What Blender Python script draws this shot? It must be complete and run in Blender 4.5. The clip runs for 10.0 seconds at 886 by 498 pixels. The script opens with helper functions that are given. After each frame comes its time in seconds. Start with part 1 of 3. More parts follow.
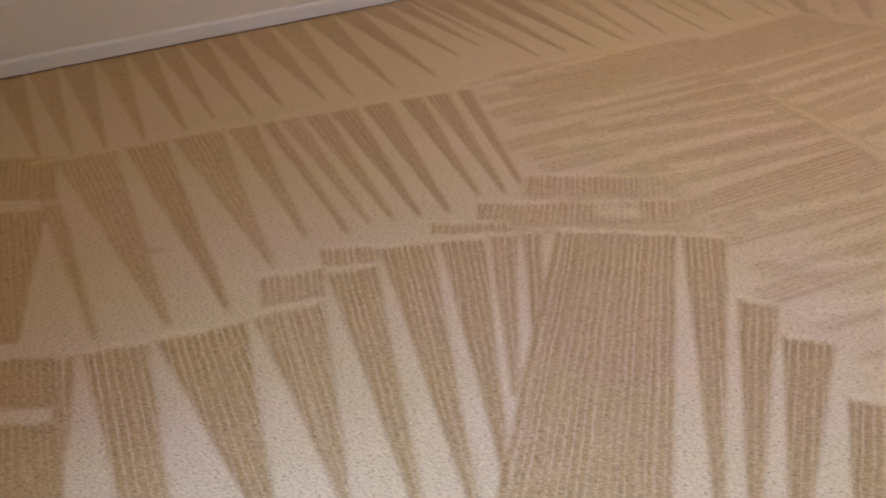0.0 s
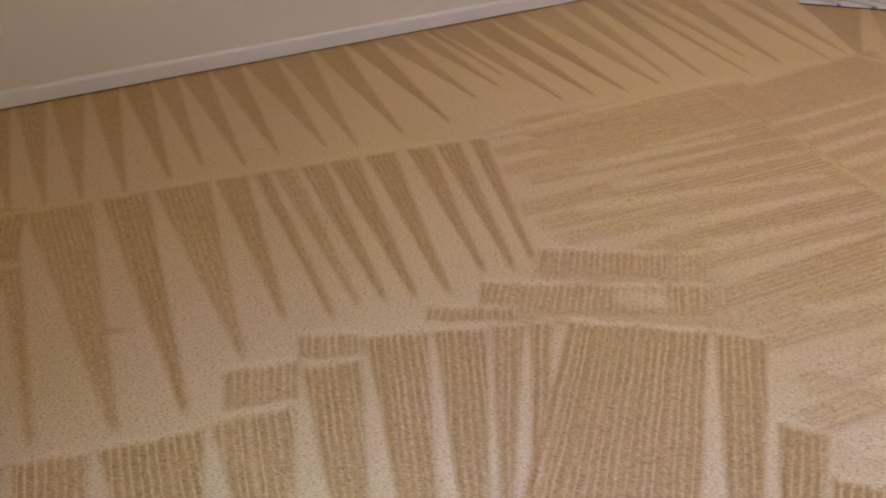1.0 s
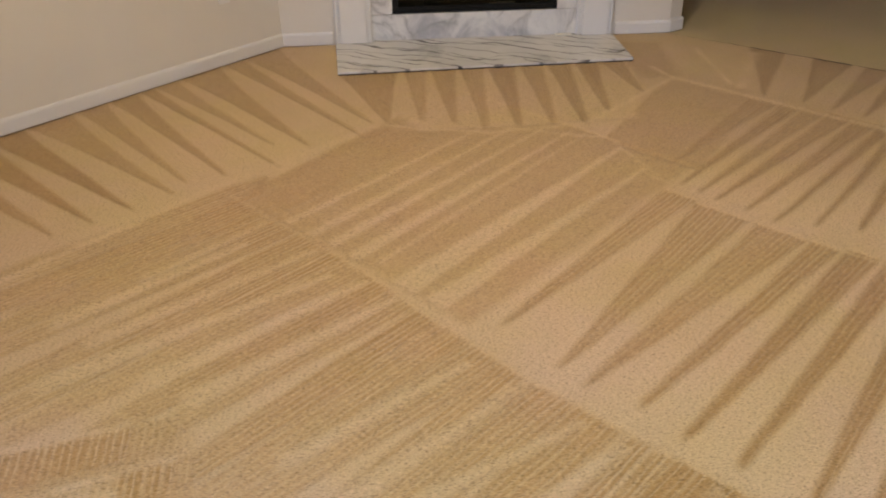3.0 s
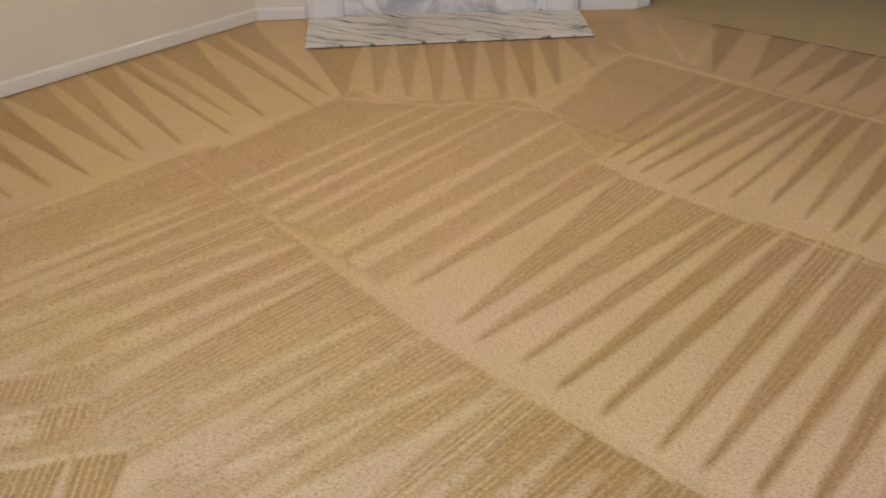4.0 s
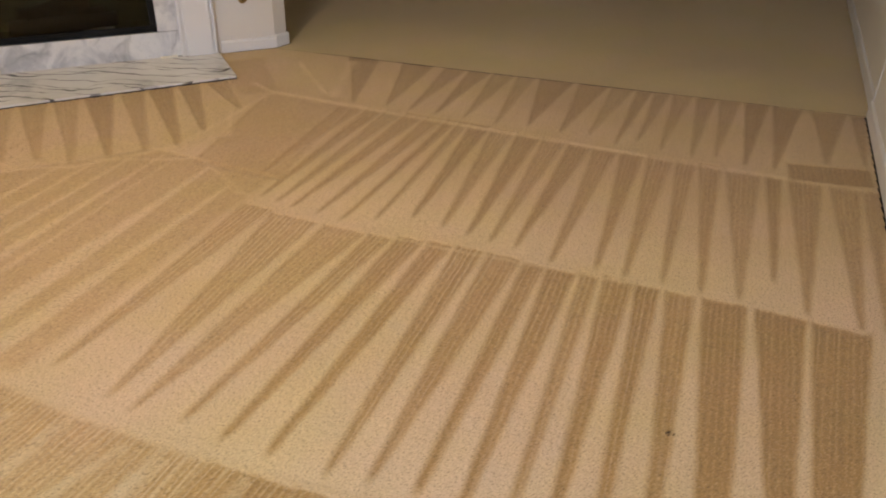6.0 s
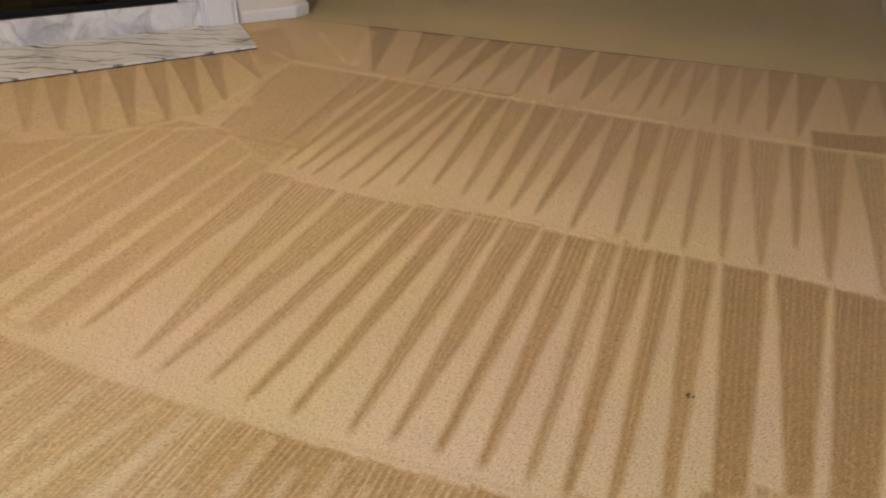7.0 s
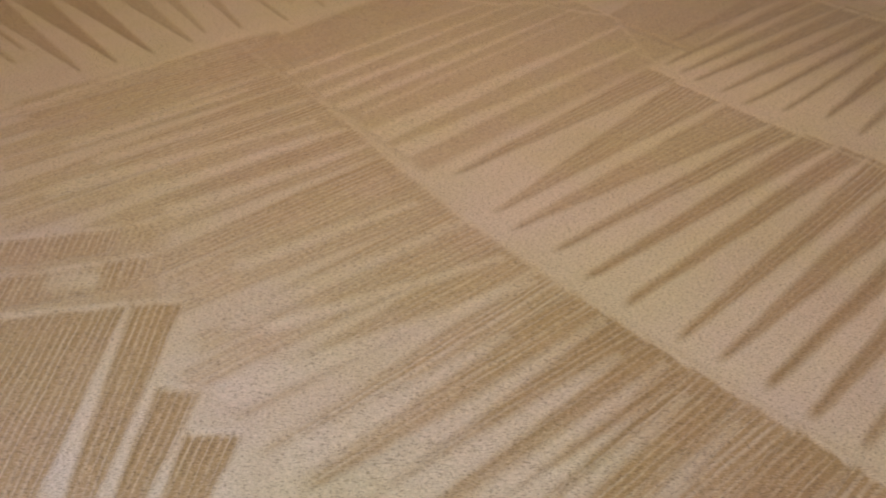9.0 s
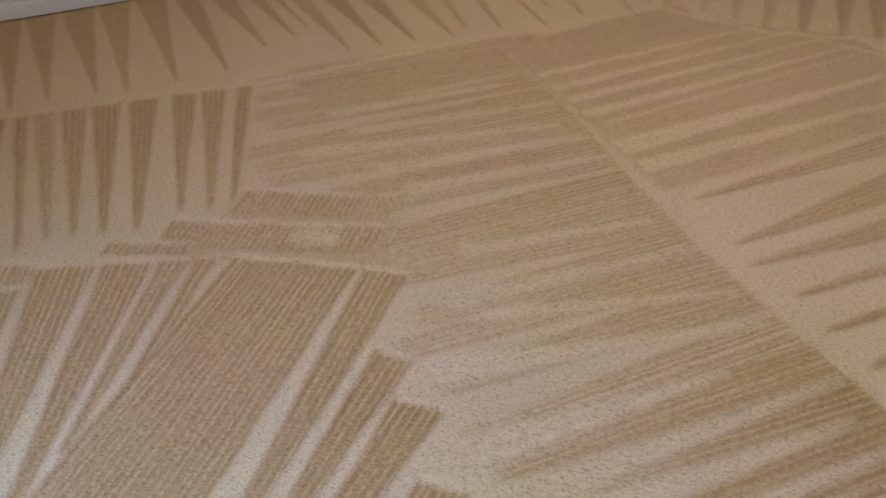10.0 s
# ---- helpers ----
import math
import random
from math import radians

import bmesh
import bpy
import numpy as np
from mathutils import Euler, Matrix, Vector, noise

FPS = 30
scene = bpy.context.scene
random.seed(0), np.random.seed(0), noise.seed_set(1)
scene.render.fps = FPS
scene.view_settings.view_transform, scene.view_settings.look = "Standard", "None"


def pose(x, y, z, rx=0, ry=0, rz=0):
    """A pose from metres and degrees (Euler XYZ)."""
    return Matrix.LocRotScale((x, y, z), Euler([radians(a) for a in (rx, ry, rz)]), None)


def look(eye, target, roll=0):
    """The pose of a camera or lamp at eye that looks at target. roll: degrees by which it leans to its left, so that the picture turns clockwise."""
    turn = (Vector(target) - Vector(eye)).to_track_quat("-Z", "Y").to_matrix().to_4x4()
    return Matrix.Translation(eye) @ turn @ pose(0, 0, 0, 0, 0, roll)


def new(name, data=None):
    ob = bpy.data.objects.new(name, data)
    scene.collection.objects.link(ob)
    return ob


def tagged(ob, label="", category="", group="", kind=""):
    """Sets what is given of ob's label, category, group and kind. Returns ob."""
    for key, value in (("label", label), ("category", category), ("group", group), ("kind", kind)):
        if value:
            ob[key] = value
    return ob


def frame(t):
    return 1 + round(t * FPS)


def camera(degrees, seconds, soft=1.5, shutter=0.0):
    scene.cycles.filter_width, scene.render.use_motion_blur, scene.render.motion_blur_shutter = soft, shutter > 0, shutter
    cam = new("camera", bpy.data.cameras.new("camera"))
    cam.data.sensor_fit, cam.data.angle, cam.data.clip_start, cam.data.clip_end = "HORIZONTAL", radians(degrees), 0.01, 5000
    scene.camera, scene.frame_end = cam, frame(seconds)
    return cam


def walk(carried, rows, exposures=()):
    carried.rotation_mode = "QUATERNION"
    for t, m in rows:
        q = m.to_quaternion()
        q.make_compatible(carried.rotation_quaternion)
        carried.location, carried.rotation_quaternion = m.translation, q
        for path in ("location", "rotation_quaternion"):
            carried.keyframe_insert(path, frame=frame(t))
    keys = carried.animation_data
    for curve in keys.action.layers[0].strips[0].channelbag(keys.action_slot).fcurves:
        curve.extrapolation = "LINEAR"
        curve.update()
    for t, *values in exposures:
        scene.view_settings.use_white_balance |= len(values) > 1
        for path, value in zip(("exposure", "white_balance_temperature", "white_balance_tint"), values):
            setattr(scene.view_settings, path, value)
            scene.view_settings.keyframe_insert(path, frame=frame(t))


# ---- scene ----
cam = camera(58.3, 10.0, soft=2.0)
PATH = [
    (0, (-0.595, -4.704, 1.243), (-0.984, -3.107, 0.104), -0.8),
    (0.5, (-0.572, -4.573, 1.25), (-1.064, -3.005, 0.111), -1.1),
    (1, (-0.593, -4.346, 1.261), (-1.062, -2.765, 0.13), -0.6),
    (1.5, (-0.44, -4.184, 1.253), (-0.74, -2.555, 0.132), -5.3),
    (2, (-0.208, -4.099, 1.265), (-0.307, -2.439, 0.155), -3.3),
    (2.5, (-0.082, -3.985, 1.296), (-0.077, -2.268, 0.271), -3.7),
    (3, (0.047, -3.887, 1.288), (0.253, -2.184, 0.26), -0.8),
    (4.3, (0.38, -4.136, 1.37), (0.521, -2.464, 0.282), -1.0),
    (4.5, (0.393, -4.158, 1.384), (0.631, -2.471, 0.337), -0.4),
    (5, (0.445, -4.153, 1.379), (1.002, -2.509, 0.386), 1.7),
    (5.5, (0.49, -4.138, 1.376), (1.299, -2.604, 0.38), 2.2),
    (5.7, (0.505, -4.138, 1.372), (1.347, -2.626, 0.37), 1.5),
    (7, (0.486, -4.162, 1.351), (1.271, -2.659, 0.29), 0.7),
    (7.5, (0.464, -4.166, 1.33), (1.097, -2.668, 0.165), 0.7),
    (8, (0.427, -4.17, 1.319), (0.851, -2.643, 0.098), 0.8),
    (8.5, (0.396, -4.173, 1.315), (0.607, -2.616, 0.078), 0.0),
    (9, (0.362, -4.179, 1.31), (0.372, -2.615, 0.063), 0.1),
    (9.5, (0.331, -4.188, 1.299), (0.121, -2.641, 0.049), -0.4),
    (10, (0.296, -4.203, 1.277), (-0.188, -2.69, 0.061), -0.6),
]
walk(cam, [(t, look(eye, target, roll)) for t, eye, target, roll in PATH],
     exposures=[(0.0, -0.50, 6550, 21), (1.0, -0.42, 6650, 17), (2.0, -0.34, 6950, 12), (3.0, -0.29, 7250, 11), (4.5, -0.20, 6900, 9), (5.5, -0.12, 7250, 11),
                (7.0, -0.15, 7200, 11), (8.0, -0.25, 6500, 11), (9.0, -0.42, 6250, 13), (10.0, -0.63, 5950, 13)])

# world, window light
world = bpy.data.worlds.new("world")
scene.world = world
world.use_nodes = True
wt = world.node_tree
sky = wt.nodes.new("ShaderNodeTexSky")
sky.sky_type = "NISHITA"
sky.sun_disc = False
sky.sun_elevation, sky.sun_rotation = radians(45), radians(20)
wt.nodes["Background"].inputs["Strength"].default_value = 0.12
wt.links.new(sky.outputs[0], wt.nodes["Background"].inputs[0])

# room axes: E1 runs along the long wall towards the fireplace corner, E2 across the room
E1 = Vector((0.712, 0.702, 0)).normalized()
E2 = Vector((E1.y, -E1.x, 0))
BACK, SEAM, LEFT, FAR = -5.0, 1.652, -0.597, 8.2
CEIL = 2.9
WIN = (1.65, 3.4, 0.3, 2.1)


def at(a, b, z=0.0):
    """A place in room axes: a along the long wall, b across."""
    return E1 * a + E2 * b + Vector((0, 0, z))


def lamp(name, eye, target, size_x, size_y, power, colour):
    data = bpy.data.lights.new(name, "AREA")
    data.shape, data.size, data.size_y, data.energy, data.color = "RECTANGLE", size_x, size_y, power, colour
    ob = new(name, data)
    ob.matrix_world = look(eye, target)
    return ob


WINDOW_POWER = 122
lamp("window_light", at(BACK + 0.10, (WIN[0] + WIN[1]) / 2, (WIN[2] + WIN[3]) / 2), at(-3.2, (WIN[0] + WIN[1]) / 2, 0.0),
     WIN[1] - WIN[0], WIN[3] - WIN[2], WINDOW_POWER, (0.36, 0.55, 1.0)).data.spread = radians(130)
LAMP = at(-1.0, 1.6, CEIL - 0.17)
data = bpy.data.lights.new("ceiling_lamp", "POINT")
data.energy, data.color, data.shadow_soft_size = 90, (1.0, 0.83, 0.535), 0.12
new("ceiling_lamp", data).location = LAMP


# ---- materials ----
class Mat:
    """A node material under construction."""

    def __init__(self, name, rough=0.6, metal=0.0, spec=0.5):
        self.m = bpy.data.materials.new(name)
        self.m.use_nodes = True
        self.t = self.m.node_tree
        self.b = self.t.nodes["Principled BSDF"]
        self.b.inputs["Roughness"].default_value = rough
        self.b.inputs["Metallic"].default_value = metal
        self.b.inputs["Specular IOR Level"].default_value = spec
        self.xyz = self.add("ShaderNodeNewGeometry").outputs["Position"]

    def add(self, kind, **values):
        n = self.t.nodes.new(kind)
        for k, v in values.items():
            n.inputs[k].default_value = v
        return n

    def join(self, a, b):
        self.t.links.new(a, b)

    def noise(self, scale, detail=3.0, rough=0.55, vec=None, distortion=0.0):
        n = self.add("ShaderNodeTexNoise", Scale=scale, Detail=detail, Roughness=rough, Distortion=distortion)
        self.join(vec or self.xyz, n.inputs["Vector"])
        return n.outputs["Fac"]

    def stretch(self, x, y, z, turn=0.0):
        n = self.add("ShaderNodeMapping")
        n.inputs["Scale"].default_value = (x, y, z)
        n.inputs["Rotation"].default_value = (0, 0, radians(turn))
        self.join(self.xyz, n.inputs["Vector"])
        return n.outputs[0]

    def ramp(self, fac, *stops):
        n = self.add("ShaderNodeValToRGB")
        r = n.color_ramp
        while len(r.elements) < len(stops):
            r.elements.new(0.5)
        for el, (p, c) in zip(r.elements, stops):
            el.position, el.color = p, (*c, 1) if isinstance(c, tuple) else (c, c, c, 1)
        self.join(fac, n.inputs[0])
        return n.outputs[0]

    def mix(self, fac, a, b, kind="MIX"):
        n = self.t.nodes.new("ShaderNodeMix")
        n.data_type, n.blend_type = "RGBA", kind
        for v, k in ((fac, 0), (a, 6), (b, 7)):
            if isinstance(v, (int, float)):
                n.inputs[k].default_value = v
            elif isinstance(v, tuple):
                n.inputs[k].default_value = (*v, 1)
            else:
                self.join(v, n.inputs[k])
        return n.outputs[2]

    def math(self, op, a, b=0.0, c=0.0):
        n = self.t.nodes.new("ShaderNodeMath")
        n.operation = op
        for k, v in enumerate((a, b, c)):
            if isinstance(v, (int, float)):
                n.inputs[k].default_value = v
            else:
                self.join(v, n.inputs[k])
        return n.outputs[0]

    def attr(self, name):
        n = self.t.nodes.new("ShaderNodeAttribute")
        n.attribute_name = name
        return n.outputs["Fac"]

    def colour(self, c):
        if isinstance(c, tuple):
            self.b.inputs["Base Color"].default_value = (*c, 1)
        else:
            self.join(c, self.b.inputs["Base Color"])
        return self

    def bump(self, height, strength, distance):
        n = self.add("ShaderNodeBump", Strength=strength, Distance=distance)
        self.join(height, n.inputs["Height"])
        self.join(n.outputs[0], self.b.inputs["Normal"])
        return self


def paint(name, colour, rough, grain, depth):
    m = Mat(name, rough)
    m.colour(m.mix(m.noise(2.3, 4), tuple(c * 0.93 for c in colour), tuple(min(1, c * 1.05) for c in colour)))
    m.bump(m.noise(grain, 3), 0.35, depth)
    return m.m


M_WALL = paint("wall_paint", (0.74, 0.70, 0.64), 0.75, 130, 0.002)
M_CEIL = paint("ceiling_paint", (0.82, 0.80, 0.77), 0.9, 60, 0.004)
M_TRIM = paint("trim_paint", (0.76, 0.75, 0.745), 0.35, 25, 0.001)
M_PLATE = paint("plate_plastic", (0.80, 0.79, 0.76), 0.3, 10, 0.0003)


def marble(name, scale, turn, squeeze, dark, ground, rough, seed):
    """White marble: cloudy ground and thin dark veins along one way."""
    m = Mat(name, rough)
    v = m.stretch(scale, scale * squeeze, scale, turn)
    shift = m.add("ShaderNodeVectorMath")
    shift.inputs[1].default_value = (seed, seed * 1.7, seed * 0.3)
    m.join(v, shift.inputs[0])
    v = shift.outputs[0]
    vein = m.math("ABSOLUTE", m.math("SUBTRACT", m.noise(1.0, 3, 0.5, v, 0.6), 0.5))
    fine = m.math("ABSOLUTE", m.math("SUBTRACT", m.noise(2.1, 4, 0.55, v, 0.9), 0.5))
    cloud = m.noise(1.3, 5, 0.6, v, 0.4)
    body = m.ramp(cloud, (0.36, ground[0]), (0.5, ground[1]), (0.7, ground[2]))
    where = m.ramp(m.noise(0.8, 2, 0.5, v), (0.40, 0.0), (0.55, 1.0))
    thin = m.math("MULTIPLY", m.ramp(vein, (0.0, 0.5), (0.02, 0.28), (0.07, 0.0)), where)
    hair = m.math("MULTIPLY", m.ramp(fine, (0.0, 0.25), (0.02, 0.0)), m.ramp(cloud, (0.45, 0.0), (0.6, 1.0)))
    c = m.mix(m.math("MULTIPLY", thin, 0.9), body, dark)
    c = m.mix(m.math("MULTIPLY", hair, 0.7), c, dark)
    return m.colour(c).m


def hearth_marble():
    """White marble with long dark veins running slantwise across the slab."""
    m = Mat("hearth_marble", 0.2)
    v = m.stretch(1, 1, 1, 27)
    body = m.ramp(m.noise(3.2, 5, 0.6, v, 0.5), (0.3, (0.42, 0.42, 0.43)), (0.42, (0.66, 0.655, 0.65)), (0.7, (0.77, 0.76, 0.75)))
    c = body
    for scale, bend, thin, power in ((3.1, 7.0, 0.962, 0.85), (1.7, 9.0, 0.968, 0.95)):
        n = m.add("ShaderNodeTexWave", Scale=scale, Distortion=bend, Detail=3.0)
        n.inputs["Detail Scale"].default_value = 1.1
        n.bands_direction = "Y"
        m.join(v, n.inputs["Vector"])
        line_ = m.math("MULTIPLY", m.ramp(n.outputs["Fac"], (thin, 0.0), (thin + 0.024, 1.0)), m.ramp(m.noise(4.0 + scale, 2, 0.5, v), (0.36, 0.15), (0.55, 1.0)))
        c = m.mix(m.math("MULTIPLY", line_, power), c, (0.05, 0.045, 0.045))
    return m.colour(c).m


M_HEARTH = hearth_marble()
M_SLAB = marble("surround_marble", 4.2, 50, 1.3, (0.10, 0.105, 0.13), ((0.46, 0.47, 0.51), (0.72, 0.72, 0.73), (0.82, 0.81, 0.80)), 0.2, 7.7)


def simple(name, colour, rough, metal=0.0, vary=0.12, grain=40):
    m = Mat(name, rough, metal)
    m.colour(m.mix(m.noise(grain, 3), tuple(c * (1 - vary) for c in colour), tuple(min(1, c * (1 + vary)) for c in colour)))
    return m.m


M_BLACK = simple("black_enamel", (0.008, 0.0075, 0.007), 0.55)
M_BLACK.node_tree.nodes["Principled BSDF"].inputs["Specular IOR Level"].default_value = 0.15
M_FIREBOX = simple("firebox_soot", (0.125, 0.115, 0.075), 0.85, vary=0.4, grain=9)
M_LOG = simple("charred_log", (0.06, 0.045, 0.035), 0.9, vary=0.6, grain=25)
M_STEEL = simple("dull_steel", (0.85, 0.82, 0.74), 0.4, 0.6)
M_BRASS = simple("brass", (0.46, 0.30, 0.12), 0.5, 1.0)
M_DARK = simple("dark_hole", (0.01, 0.009, 0.008), 0.8)
M_CAULK = simple("dark_joint", (0.03, 0.025, 0.02), 0.9)
M_WHITE = simple("white_plastic", (0.78, 0.76, 0.72), 0.35, vary=0.04)
M_LABEL = simple("dark_red_label", (0.10, 0.025, 0.02), 0.4, vary=0.5, grain=60)
M_YELLOW = simple("yellow_print", (0.55, 0.36, 0.03), 0.4)
M_LINT = simple("lint", (0.10, 0.06, 0.03), 0.9)
green = Mat("green_plastic", 0.25)
green.b.inputs["Transmission Weight"].default_value = 0.25
M_GREEN = green.colour(green.mix(green.noise(12, 2), (0.03, 0.22, 0.07), (0.06, 0.34, 0.10))).m
glass = Mat("window_glass", 0.02)
glass.b.inputs["Transmission Weight"].default_value = 1.0
glass.b.inputs["IOR"].default_value = 1.45
M_GLASS = glass.colour((0.93, 0.95, 0.94)).m
smoked = Mat("smoked_glass", 0.06)
smoked.b.inputs["Transmission Weight"].default_value = 1.0
smoked.b.inputs["IOR"].default_value = 1.25
M_SMOKED = smoked.colour((0.54, 0.53, 0.43)).m


def carpet(name, light, dark):
    """Cut pile: nap is the way the pile lies, rib and ribs the comb lines that the wand left."""
    m = Mat(name, 0.95, 0.0, 0.1)
    m.b.inputs["Sheen Weight"].default_value = 0.25
    m.b.inputs["Sheen Roughness"].default_value = 0.5
    tuft = m.noise(170, 2, 0.6)
    tuft2 = m.noise(85, 3, 0.6, m.stretch(1.0, 1.5, 1.0, 20))
    across = m.attr("rib")
    odd = m.add("ShaderNodeTexNoise", Scale=38.0, Detail=1.0)
    odd.noise_dimensions = "1D"
    m.join(across, odd.inputs["W"])
    odd = odd.outputs["Fac"]
    ribs = m.math("SINE", m.math("MULTIPLY_ADD", odd, 5.0, m.math("MULTIPLY", across, 6.2832 / 0.0185)))
    ribs = m.math("SUBTRACT", 0.35, m.math("POWER", m.math("MULTIPLY_ADD", ribs, 0.5, 0.5), 2.2))
    ribs = m.math("MULTIPLY", m.math("MULTIPLY", ribs, m.attr("ribs")), m.ramp(odd, (0.3, 0.7), (0.6, 1.5)))
    ribs = m.math("MULTIPLY", ribs, m.ramp(m.noise(9, 2), (0.3, 0.35), (0.65, 1.0)))
    broad = m.noise(2.6, 3, 0.6)
    lie = m.math("ADD", m.attr("nap"), m.math("MULTIPLY", ribs, 1.0))
    lie = m.math("ADD", lie, m.math("MULTIPLY", m.math("SUBTRACT", tuft2, 0.5), 0.45))
    lie = m.math("ADD", lie, m.math("MULTIPLY", m.math("SUBTRACT", broad, 0.5), 0.35))
    c = m.ramp(m.math("MULTIPLY_ADD", lie, 0.5, 0.25), (0.0, tuple(min(1, 1.1 * x) for x in light)), (0.25, light), (0.75, dark), (1.0, tuple(0.72 * x for x in dark)))
    dash = m.noise(135, 1, 0.4, m.stretch(0.8, 2.4, 1.0, 0))
    c = m.mix(m.math("MULTIPLY", m.ramp(dash, (0.59, 0.0), (0.69, 1.0)), 0.6), c, tuple(0.42 * x for x in dark))
    # pale flecks: glints on the tufts, painted into the colour
    c = m.mix(m.math("MULTIPLY", m.ramp(dash, (0.33, 1.0), (0.42, 0.0)), 0.3), c, tuple(min(1, 1.35 * x) for x in light))
    c = m.mix(m.ramp(tuft, (0.35, 0.0), (0.7, 1.0)), m.mix(1.0, c, (0.9, 0.9, 0.9), "MULTIPLY"), m.mix(1.0, c, (1.06, 1.06, 1.06), "MULTIPLY"))
    # broad random blotches, yellower and rosier
    hue_blotch = m.ramp(m.noise(1.7, 3, 0.55, m.stretch(1.0, 1.3, 1.0, 35)), (0.36, 0.0), (0.64, 1.0))
    c = m.mix(hue_blotch, m.mix(1.0, c, (0.99, 1.0, 0.90), "MULTIPLY"), m.mix(1.0, c, (1.02, 0.99, 1.05), "MULTIPLY"))
    m.colour(c)
    h = m.math("ADD", m.math("MULTIPLY", tuft, 0.7), m.math("MULTIPLY", tuft2, 0.8))
    h = m.math("ADD", h, m.math("MULTIPLY", ribs, -0.5))
    m.bump(h, 0.45, 0.0045)
    # pile lean as normal tilt: light passes towards the window light, dark ones away
    lean = m.add("ShaderNodeVectorMath")
    lean.operation = "SCALE"
    lean.inputs[0].default_value = (-0.45, -0.9, 0.0)
    m.join(m.math("MULTIPLY", m.math("SUBTRACT", 0.45, m.attr("nap")), LEAN), lean.inputs["Scale"])
    sum_ = m.add("ShaderNodeVectorMath")
    m.join(m.b.inputs["Normal"].links[0].from_socket, sum_.inputs[0])
    m.join(lean.outputs[0], sum_.inputs[1])
    unit = m.add("ShaderNodeVectorMath")
    unit.operation = "NORMALIZE"
    m.join(sum_.outputs[0], unit.inputs[0])
    m.join(unit.outputs[0], m.b.inputs["Normal"])
    return m.m


LEAN = 0.32
M_CARPET = carpet("carpet_pile", (0.60, 0.44, 0.25), (0.435, 0.274, 0.104))
M_OLD = carpet("worn_carpet_pile", (0.58, 0.45, 0.225), (0.47, 0.36, 0.165))


# ---- mesh helpers ----
def finish(name, bm, mat, parent=None, label="", smooth=False):
    bmesh.ops.recalc_face_normals(bm, faces=bm.faces)
    me = bpy.data.meshes.new(name)
    bm.to_mesh(me)
    bm.free()
    me.materials.append(mat)
    if smooth:
        me.polygons.foreach_set("use_smooth", [True] * len(me.polygons))
    ob = new(name, me)
    ob.parent = parent
    if label:
        tagged(ob, label)
    return ob


part = finish


def prism(bm, ring, z0, z1):
    low = [bm.verts.new((p[0], p[1], z0)) for p in ring]
    high = [bm.verts.new((p[0], p[1], z1)) for p in ring]
    n = len(low)
    faces = [bm.faces.new(low[::-1]), bm.faces.new(high)]
    faces += [bm.faces.new((low[i], low[(i + 1) % n], high[(i + 1) % n], high[i])) for i in range(n)]
    return faces


def soften(bm, width, segments=2):
    bmesh.ops.bevel(bm, geom=list(bm.edges), offset=width, segments=segments, affect="EDGES", profile=0.6)


def slab(ring, z0, z1, soft=0.0):
    bm = bmesh.new()
    prism(bm, ring, z0, z1)
    if soft:
        soften(bm, soft)
    return bm


def lathe(profile, n=28):
    """A turned body from (radius, height) pairs."""
    bm = bmesh.new()
    rings = [[bm.verts.new((r * math.cos(2 * math.pi * i / n), r * math.sin(2 * math.pi * i / n), z)) for i in range(n)] for r, z in profile]
    for a, b in zip(rings, rings[1:]):
        for i in range(n):
            bm.faces.new((a[i], a[(i + 1) % n], b[(i + 1) % n], b[i]))
    bm.faces.new(rings[0][::-1])
    bm.faces.new(rings[-1])
    return bm


def side(p, q, thick):
    """Plan ring of a straight run from p to q, thick to its left."""
    p, q = Vector(p[:2]), Vector(q[:2])
    d = (q - p).normalized()
    n = Vector((-d.y, d.x)) * thick
    return [p, q, q + n, p + n]


# ---- structure ----
FA, FB, FC = Vector((-0.292, 0.535)), Vector((1.885, 0.448)), Vector((1.968, 0.488))
FD = (FB - FA).normalized()
FN = Vector((FD.y, -FD.x))          # out of the fireplace wall, into the room
RP = Vector((4.158, -1.876))        # right wall where the seam meets it
RD = Vector((0.7659, 0.643))        # along the right wall, towards the next room
RN = Vector((-RD.y, RD.x))          # out of the right wall, into the room


def run_with_hole(p, q, thick, hole, name):
    """A straight wall of full height with one opening: distances along it, sill and head."""
    p, q = Vector(p[:2]), Vector(q[:2])
    d = (q - p).normalized()
    a, b, z0, z1 = hole
    bm = bmesh.new()
    for s0, s1, low, high in ((0, a, 0, CEIL), (b, (q - p).length, 0, CEIL), (a, b, 0, z0), (a, b, z1, CEIL)):
        prism(bm, side(p + d * s0, p + d * s1, thick), low, high)
    return tagged(finish(name, bm, M_WALL), "warm off-white painted wall", "wall", kind="structure")


def wall(name, ring, label="warm off-white painted wall with light texture"):
    return tagged(finish(name, slab(ring, 0, CEIL), M_WALL), label, "wall", kind="structure")


back_l = at(BACK, LEFT)
run_with_hole(at(BACK, 4.3), at(BACK, LEFT - 0.12), 0.12, (4.3 - WIN[1], 4.3 - WIN[0], WIN[2], WIN[3]), "wall_back")
wall("wall_left", side(FA, back_l, -0.12))
# unseen wall, added only to keep window light off the left floor
wall("wall_shade_unseen", [at(-4.35, LEFT), at(-4.35, 2.12), at(-4.47, 2.12), at(-4.47, LEFT)])
chase = E1.xy * 0.9
wall("wall_fireplace_left", [FA, FA + FD * 0.48, FA + FD * 0.48 - FN * 0.12, FA - FN * 0.12])
wall("wall_fireplace_right", [FA + FD * 1.64, FB, FC, FC + Vector((-0.085, 0.085)), FA + FD * 1.64 - FN * 0.12])
